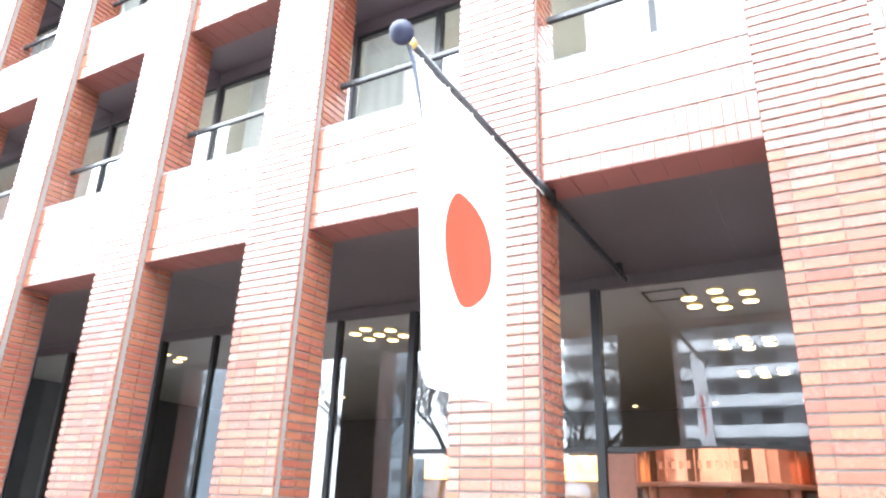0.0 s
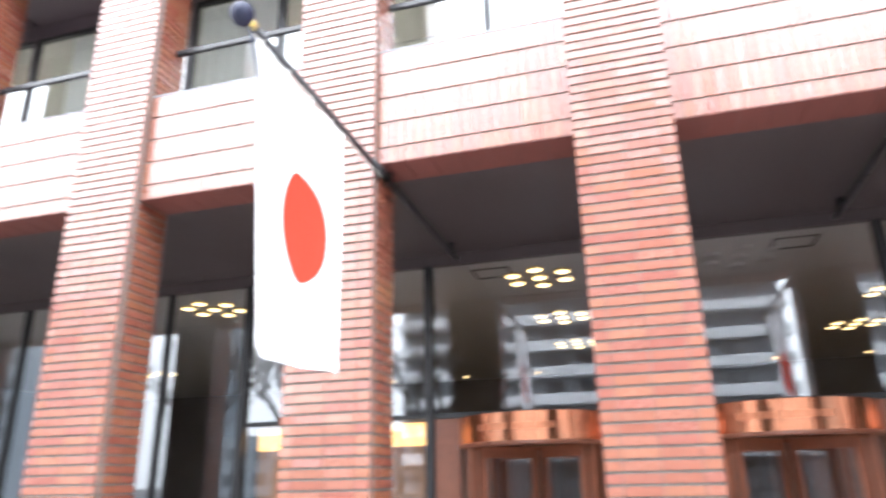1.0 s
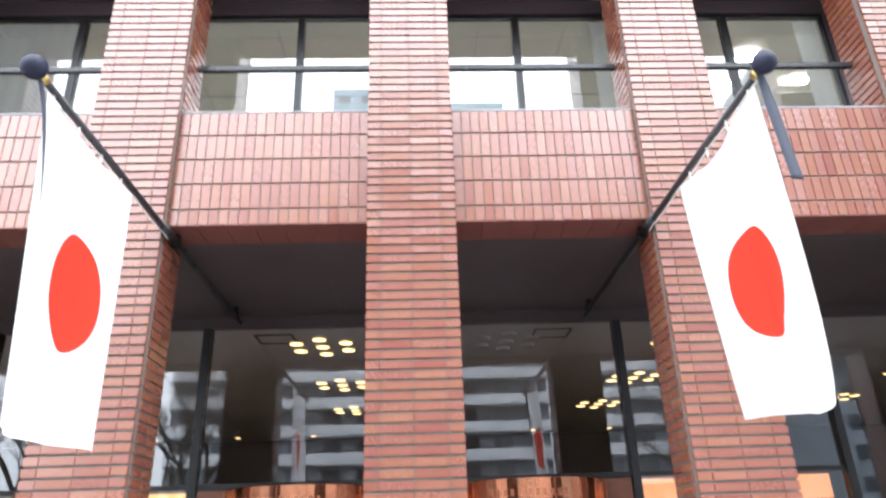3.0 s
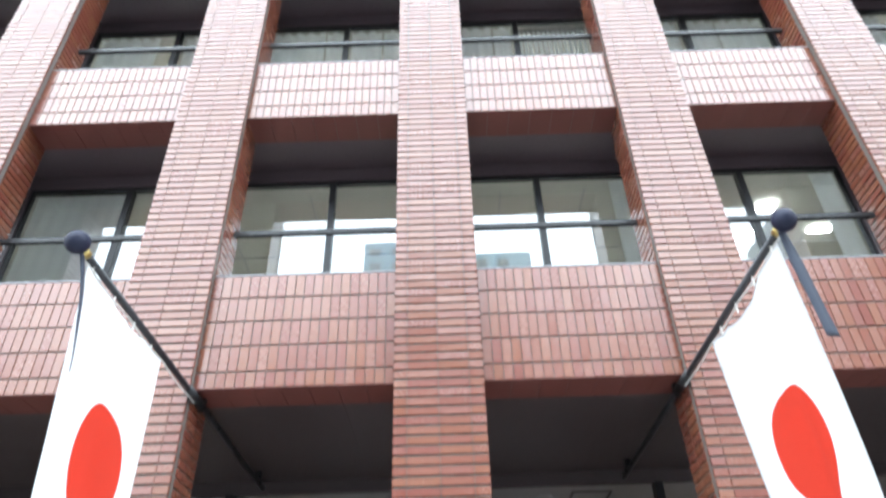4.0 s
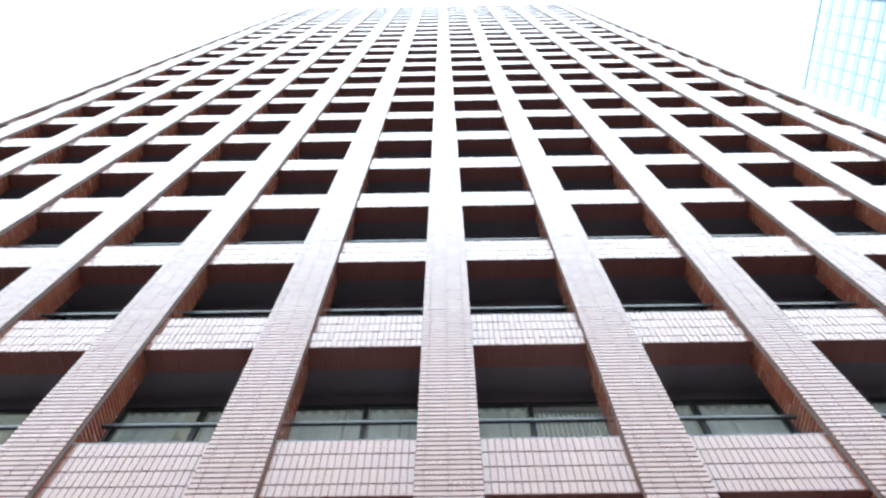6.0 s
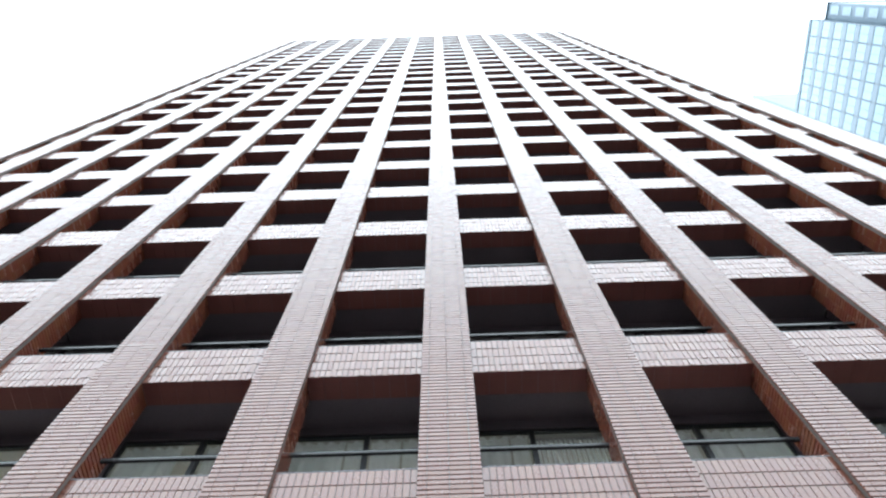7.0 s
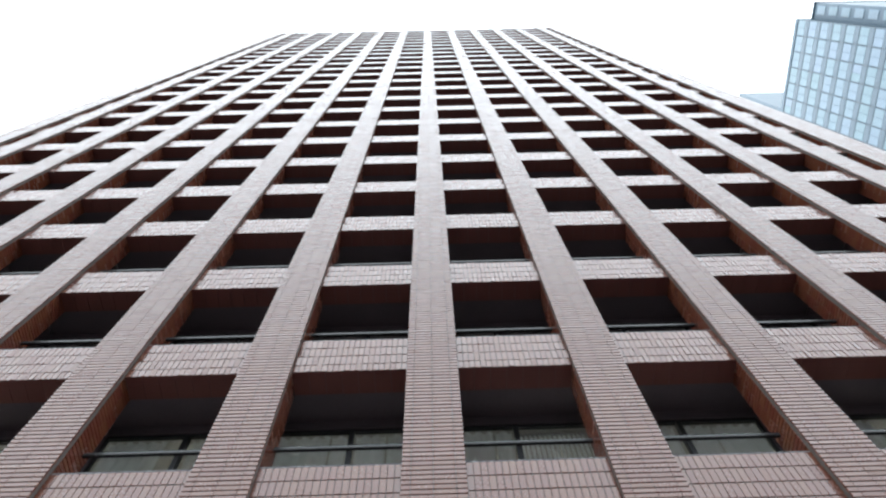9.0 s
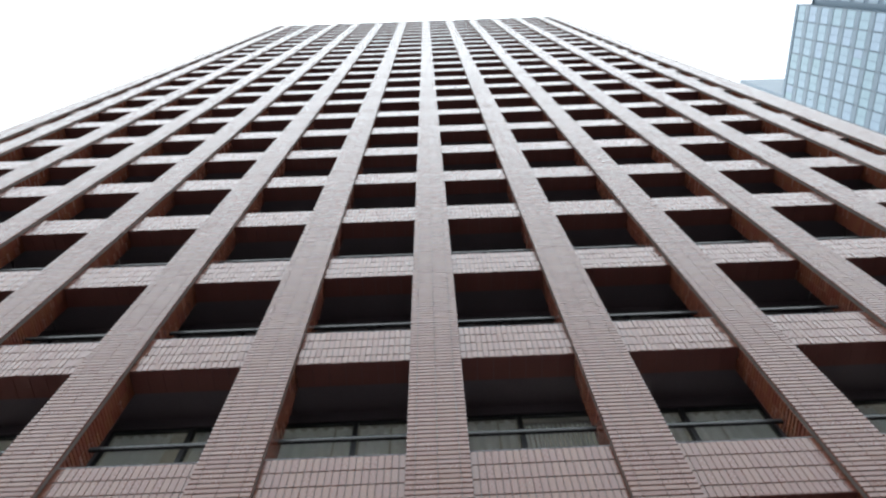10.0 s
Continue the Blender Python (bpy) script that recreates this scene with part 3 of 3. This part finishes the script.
for x0, x1 in ((-5.98, -3.1), (3.1, 5.98)):
    lb = part("light_box", box_bm([(x0, x1, 3.75, 3.83, 1.862, 2.19)], 0.01), LIGHTBOX[-1 if x0 < 0 else 1])
    tagged(lb, "warm glowing light box on the wooden partition", "light box", "light boxes")
for x0, x1 in ((-2.97, -2.6), (2.6, 2.97), (-0.44, 0.44)):
    tagged(part("side_panel", box_bm([(x0, x1, LOBBY - 0.02, LOBBY + 0.04, 0.002, 2.19)], 0.006), DOORWOOD), "dark red wooden side panel beside the revolving door", "panel", "side panels")


# lamp clusters in the lobby ceiling
def lamp_cluster(x, y, lit=True):
    c = empty("ceiling_light", ("round cluster of seven lit warm ceiling lamps" if lit else "round cluster of unlit ceiling lamps"),
              "ceiling light", "lobby lamps", at=(x, y, 4.5))
    spots = [(0, 0)] + [(0.46 * math.cos(a), 0.46 * math.sin(a)) for a in (math.pi / 6 + math.pi / 3 * k for k in range(6))]
    for a, b in spots:
        part("lamp_rim", tube([(a, b, 0.0), (a, b, -0.035)], [0.125, 0.118], 18), PLASTER if not lit else BRASS, c, smooth=False)
        part("lamp_disc", tube([(a, b, -0.03), (a, b, -0.042)], [0.106, 0.106], 18), LAMP if lit else LAMPOFF, c)


for x in (-4.5 * P, -2.5 * P, -0.5 * P, 1.5 * P, 3.5 * P):
    for y in (4.6, 7.65, 10.7):
        lamp_cluster(x, y)
lamp_cluster(0.5 * P, 4.6, False)

for x in (-8, -5.5, -3.2, -0.9, 1.4, 3.6, 6):
    dl = part("downlight", tube([(x, 15.2, 4.5), (x, 15.2, 4.485)], [0.07, 0.07], 14), LAMP)
    tagged(dl, "small round lit downlight in the lobby ceiling", "downlight", "downlights")
vent = part("ceiling_hatch", box_bm([(-2.5, -1.9, 3.9, 3.93, 4.488, 4.502), (-2.5, -1.9, 4.4, 4.43, 4.488, 4.502),
                                     (-2.5, -2.47, 3.93, 4.4, 4.488, 4.502), (-1.93, -1.9, 3.93, 4.4, 4.488, 4.502)]), FRAME)
tagged(vent, "dark square outline of a ceiling hatch", "hatch", "hatches")
copy_thing(vent, pose(4.4, 0, 0))

# curtains behind upper windows
cn, cl = CURTAIN.node_tree.nodes, CURTAIN.node_tree.links
ctr, cmx = cn.new("ShaderNodeBsdfTranslucent"), cn.new("ShaderNodeMixShader")
ctr.inputs[0].default_value = (0.72, 0.75, 0.76, 1)
cmx.inputs[0].default_value = 0.35
cl.new(cn["Principled BSDF"].outputs[0], cmx.inputs[1])
cl.new(ctr.outputs[0], cmx.inputs[2])
cl.new(cmx.outputs[0], cn["Material Output"].inputs[0])


def curtain(x0, x1, z0, z1, y=1.42, fold=1.0):
    bm = bmesh.new()
    nseg = int((x1 - x0) / 0.03)
    cols = []
    for i in range(nseg + 1):
        x = x0 + (x1 - x0) * i / nseg
        yy = y + fold * (0.035 * math.sin(i * 0.9) + 0.012 * math.sin(i * 2.3))
        cols.append((bm.verts.new((x, yy, z0)), bm.verts.new((x, yy, z1))))
    for a, b in zip(cols, cols[1:]):
        bm.faces.new((a[0], b[0], b[1], a[1])).smooth = True
    bmesh.ops.solidify(bm, geom=bm.faces[:], thickness=0.004)
    ob = part("curtain", bm, CURTAIN)
    return tagged(ob, "pale teal curtain hanging in folds behind the window", "curtain", "curtains")


z1a, z1b = lintel(1) + 1.0, lintel(2) - 0.2
for k in range(-6, 5):
    xc = (k + 0.5) * P
    for a, b in ((-1.48, -0.42), (-0.38, -0.07), (0.07, 0.62), (0.66, 1.48)):
        if (k, a) in ((0, 0.07), (0, 0.66), (-2, -0.38), (1, -1.48), (-3, -1.48), (2, 0.66)):
            continue
        curtain(xc + a, xc + b, z1a, z1b)


def vertical_blind(x0, x1, z0, z1):
    bl = empty("vertical_blind", "pale upright slat blind behind the window", "blind", at=((x0 + x1) / 2, 1.5, z1))
    n = int((x1 - x0) / 0.09)
    me = mesh_of("slat", box_bm([(-0.04, 0.04, -0.002, 0.002, z0 - z1, -0.03)]), CURTAIN)
    part("headrail", box_bm([((x0 - x1) / 2, (x1 - x0) / 2, -0.03, 0.03, -0.03, 0)]), COLUMN, bl)
    for i in range(n):
        s = put("slat", me, bl, (x0 - x1) / 2 + 0.09 * (i + 0.5))
        s.rotation_euler = (0, 0, radians(35))


vertical_blind(0.5 * P + 0.07, 0.5 * P + 1.46, z1a, z1b)
z2a, z2b = lintel(0) + 1.2, lintel(1) - 0.2
for a, b in ((-6.04, -4.65), (-8.5, -7.4), (-11.4, -10.2), (5.70, 6.05), (2.64, 3.0), (8.7, 9.08), (-12, -11.5)):
    curtain(a, b, z2a, z2b, fold=0.25)
# three small lamps in view, then rows added to brighten rooms and curtains
for x, y, s, d, z in [(5.35, 2.2, 0.14, 0.1, zc), (5.28, 2.95, 0.14, 0.1, zc), (6.5, 2.85, 0.2, 0.07, zc)] + [(1.519 * k, y, 0.6, 0.3, lintel(n) - 0.18) for n in (1, 2) for y in (4.6, 7.6) for k in (-9, -5, -1, 3, 7)]:
    lp = part("office_lamp", box_bm([(x - s, x + s, y - d, y + d, z - 0.05, z - 0.002)], 0.01), CURTAINFILL if z > zc + 1 else OFFICELAMP)
    tagged(lp, "lit white office ceiling lamp, mostly added to light the rooms", "ceiling lamp", "office lamps")


# the glass tower beside
def glass_tower():
    X0, Y0 = 62.0, 0.6
    t = empty("glass_tower", "pale blue glass office tower with a stepped top", "building", at=(X0, Y0, 0))
    top = 1.6 + 1.93 * X0
    part("body", box_bm([(0.4, 36, 0.4, 40, 0, top - 0.5)]), ALU, t)
    part("setback_block", box_bm([(2.4, 36, -2.2, 0.39, 0, top - 1.2)]), ALU, t)
    part("roof_plant", box_bm([(1.5, 30, 15.9, 39, top - 0.45, top + 20.4)]), ALU, t)
    mod, fl = 2.6, 3.5
    rows = int((top - 40) / fl)
    bm_v = [(0.3, 0.4, 0.4 + k * mod - 0.09, 0.4 + k * mod + 0.09, 40, top) for k in range(16)]
    for b in bm_v:
        part("mullion", box_bm([b]), TOWERMULL, t)
    pane = mesh_of("pane", box_bm([(0.35, 0.4, a, b, 1.22, fl - 0.14) for a, b in ((0.12, mod / 2 - 0.03), (mod / 2 + 0.03, mod - 0.12))]), BLUEGLASS)
    for j in range(rows):
        z = top - 0.6 - (j + 1) * fl
        part("floor_band", box_bm([(0.32, 0.4, 0.4, 40, z - 0.12, z + 0.16)]), TOWERMULL, t)
        part("spandrel_panel", box_bm([(0.36, 0.4, 0.4, 40, z + 0.17, z + 1.18)]), BLUEPANEL, t)
        for k in range(15):
            put("window", pane, t, 0, 0.4 + k * mod, z)
    pane2 = mesh_of("pane", box_bm([(2.34, 2.4, 0.0, 1.3, 0.6, 2.9)]), BLUEGLASS)
    for j in range(rows - 2):
        put("window", pane2, t, 0, -1.75, top - 1.6 - (j + 1) * fl)
    part("setback_coping", box_bm([(2.2, 36, -2.35, -2.0, top - 1.2, top - 0.9), (2.2, 2.6, -2.35, 0.39, top - 1.2, top - 0.9)]), ALU, t)
    part("parapet", box_bm([(0.28, 36.2, 0.36, 40.2, top - 0.5, top + 0.4)]), ALU, t)


glass_tower()


# buildings across the street, seen mirrored in the lobby glass
def balcony_block(x0, x1, y, storeys, depth, round_end, label, plain=False, face=None):
    xc = (x0 + x1) / 2
    b = empty("apartment_building", label, "building", "buildings across the street", at=(xc, y, 0))
    hw = (x1 - x0) / 2
    part("wall", box_bm([(-hw, hw, -depth, 0, 0, storeys * 3.1 + 1)]), face or (DARKSTONE if plain else GREYWALL), b)
    band = mesh_of("balcony", box_bm([(-hw - 0.3, hw + 0.3, 0.0, 1.6, 0, 0.18), (-hw - 0.3, hw + 0.3, 1.45, 1.6, 0.18, 1.25)], 0.05), CONCRETE)
    if round_end:
        bm = bmesh.new()
        n = int((x1 - x0) / 4)
        for i in range(n):
            bmesh.ops.create_cone(bm, cap_ends=True, segments=20, radius1=2.1, radius2=2.1, depth=1.25,
                                  matrix=Matrix.Translation((-hw + 2 + 4 * i, 0.2, 0.6)))
        band = mesh_of("balcony", bm, CONCRETE)
    win = mesh_of("window", box_bm([(-1.0, 1.0, 0.0, 0.06, 1.25, 2.7)]), DARKGLASS)
    for s in range(storeys):
        if not plain:
            put("balcony", band, b, 0, 0, s * 3.1 + 3.1)
        for i in range(int((x1 - x0) / 4)):
            put("window", win, b, -hw + 2 + 4 * i, 0, s * 3.1)


balcony_block(-16, 15.5, -68, 13, 14, False, "grey apartment block with white balcony bands")
balcony_block(-28, -18, -66, 13, 14, True, "apartment block with rounded pale balconies")
balcony_block(20, 34, -66, 13, 14, True, "apartment block with rounded pale balconies")

balcony_block(-152, -122, -56, 10, 14, False, "grey stone office block with plain windows", True)
balcony_block(-116, -73, -56, 10, 14, False, "grey stone office block with plain windows", True)
# made-up low block that keeps mirrored sky out of the lower lobby panes
balcony_block(-53, -29, -66, 2, 10, False, "low grey block with plain windows, added to screen the low sky", True)
balcony_block(-62.6, -54, -68, 13, 5, False, "grey stone office block with plain windows", True)
balcony_block(-14, -5, -92, 24, 12, False, "pale blue office block behind the apartments", True, BLUEGLASS)
balcony_block(5, 16, -92, 23, 12, False, "pale blue office block behind the apartments", True, BLUEGLASS)
balcony_block(44, 110, -58, 18, 14, False, "long grey stone office block with plain windows", True)


# bare street trees
def bare_tree(x, y, seed, height=13.0):
    rnd = random.Random(seed)
    t = empty("tree", "bare winter street tree with fine dark branches", "tree", "street trees", at=(x, y, -0.17))
    bm_all = bmesh.new()

    def limb(p, d, length, rad, depth):
        pts, rs = [p.copy()], [rad]
        for k in range(4):
            d = (d + Vector((rnd.uniform(-.18, .18), rnd.uniform(-.18, .18), rnd.uniform(-.02, .14)))).normalized()
            p = p + d * length / 4
            pts.append(p.copy())
            rs.append(rad * (1 - 0.13 * (k + 1)))
        tmp = tube([tuple(q) for q in pts], rs, 6 if depth < 2 else 4)
        me = bpy.data.meshes.new("tmp")
        tmp.to_mesh(me)
        tmp.free()
        bm_all.from_mesh(me)
        bpy.data.meshes.remove(me)
        if depth < 5:
            for k in range(3 if depth else 6):
                q = pts[rnd.choice((1, 2, 3, 4) if depth == 0 else (2, 3, 4, 4))]
                a = rnd.uniform(0, 6.28)
                nd = (d + Vector((math.cos(a), math.sin(a), rnd.uniform(0, .5))) * (1.15 if depth < 2 else 0.75)).normalized()
                limb(q, nd, length * rnd.uniform(.65, .85), rad * 0.62, depth + 1)

    part("trunk", tube([(0, 0, 0), (0.05, 0, 0.9), (0, 0.05, 1.8)], [0.22, 0.175, 0.155], 10), BARK, t)
    limb(Vector((0, 0.05, 1.7)), Vector((0, 0, 1)), height * 0.2, 0.15, 0)
    part("crown", bm_all, BARK, t)


for i, (x, y) in enumerate(((-15.6, -14.5), (-19.5, -14.2), (-9, -14.8), (10.6, -14.4), (20, -14.8))):
    bare_tree(x, y, 20 + i)


# tiles that can be picked apart: front courses of the near piers, near spandrels
front_tiles = [[slabs_mesh("tile", [(0, 1, a + 0.0017, b - 0.0017, GAP / 2, COURSE - GAP / 2, 0.03, 0.0)], TILE, 0.005 + 0.0002 * v, v) for v in range(9)] for a, b in COLUMNS]
rnd = random.Random(8)
for k in NEAR_PIERS:
    for c in range(int(NEAR_Z[0] / COURSE), int(NEAR_Z[1] / COURSE)):
        for kinds in front_tiles:
            put("tile", rnd.choice(kinds), pier_obs[k], 0, rnd.uniform(-0.0015, 0.0015), c * COURSE)
tile_cache = {}
for n, bays in near_bays.items():
    for i in bays:
        x0, x1 = edges[i]
        holder = [o for o in tower.children if o.name.startswith("spandrel") and abs(o.location.x - (x0 + x1) / 2) < 0.01 and abs(o.location.z - lintel(n)) < 0.01][0]
        for b in spandrel_boxes(width, rise(n), 3 + i):
            key = (round(b[3] - b[2], 3), round(b[5] - b[4], 3), rnd.randrange(5))
            if key not in tile_cache:
                tile_cache[key] = slabs_mesh("tile", [(0, 1, -key[0] / 2, key[0] / 2, 0, key[1], 0.138, 0.11)], TILE, 0.004, key[2])
            put("tile", tile_cache[key], holder, (b[2] + b[3]) / 2, rnd.uniform(-0.001, 0.001), b[4])

# paving slabs near the entrance
slab = mesh_of("paving_slab", box_bm([(-0.295, 0.295, -0.295, 0.295, 0, 0.02)], 0.004), PAVING)
pavement = bpy.data.objects["pavement"]
for i in range(-8, 9):
    for j in range(16):
        put("paving_slab", slab, pavement, i * 0.6, -9.2 + j * 0.6, -0.022)
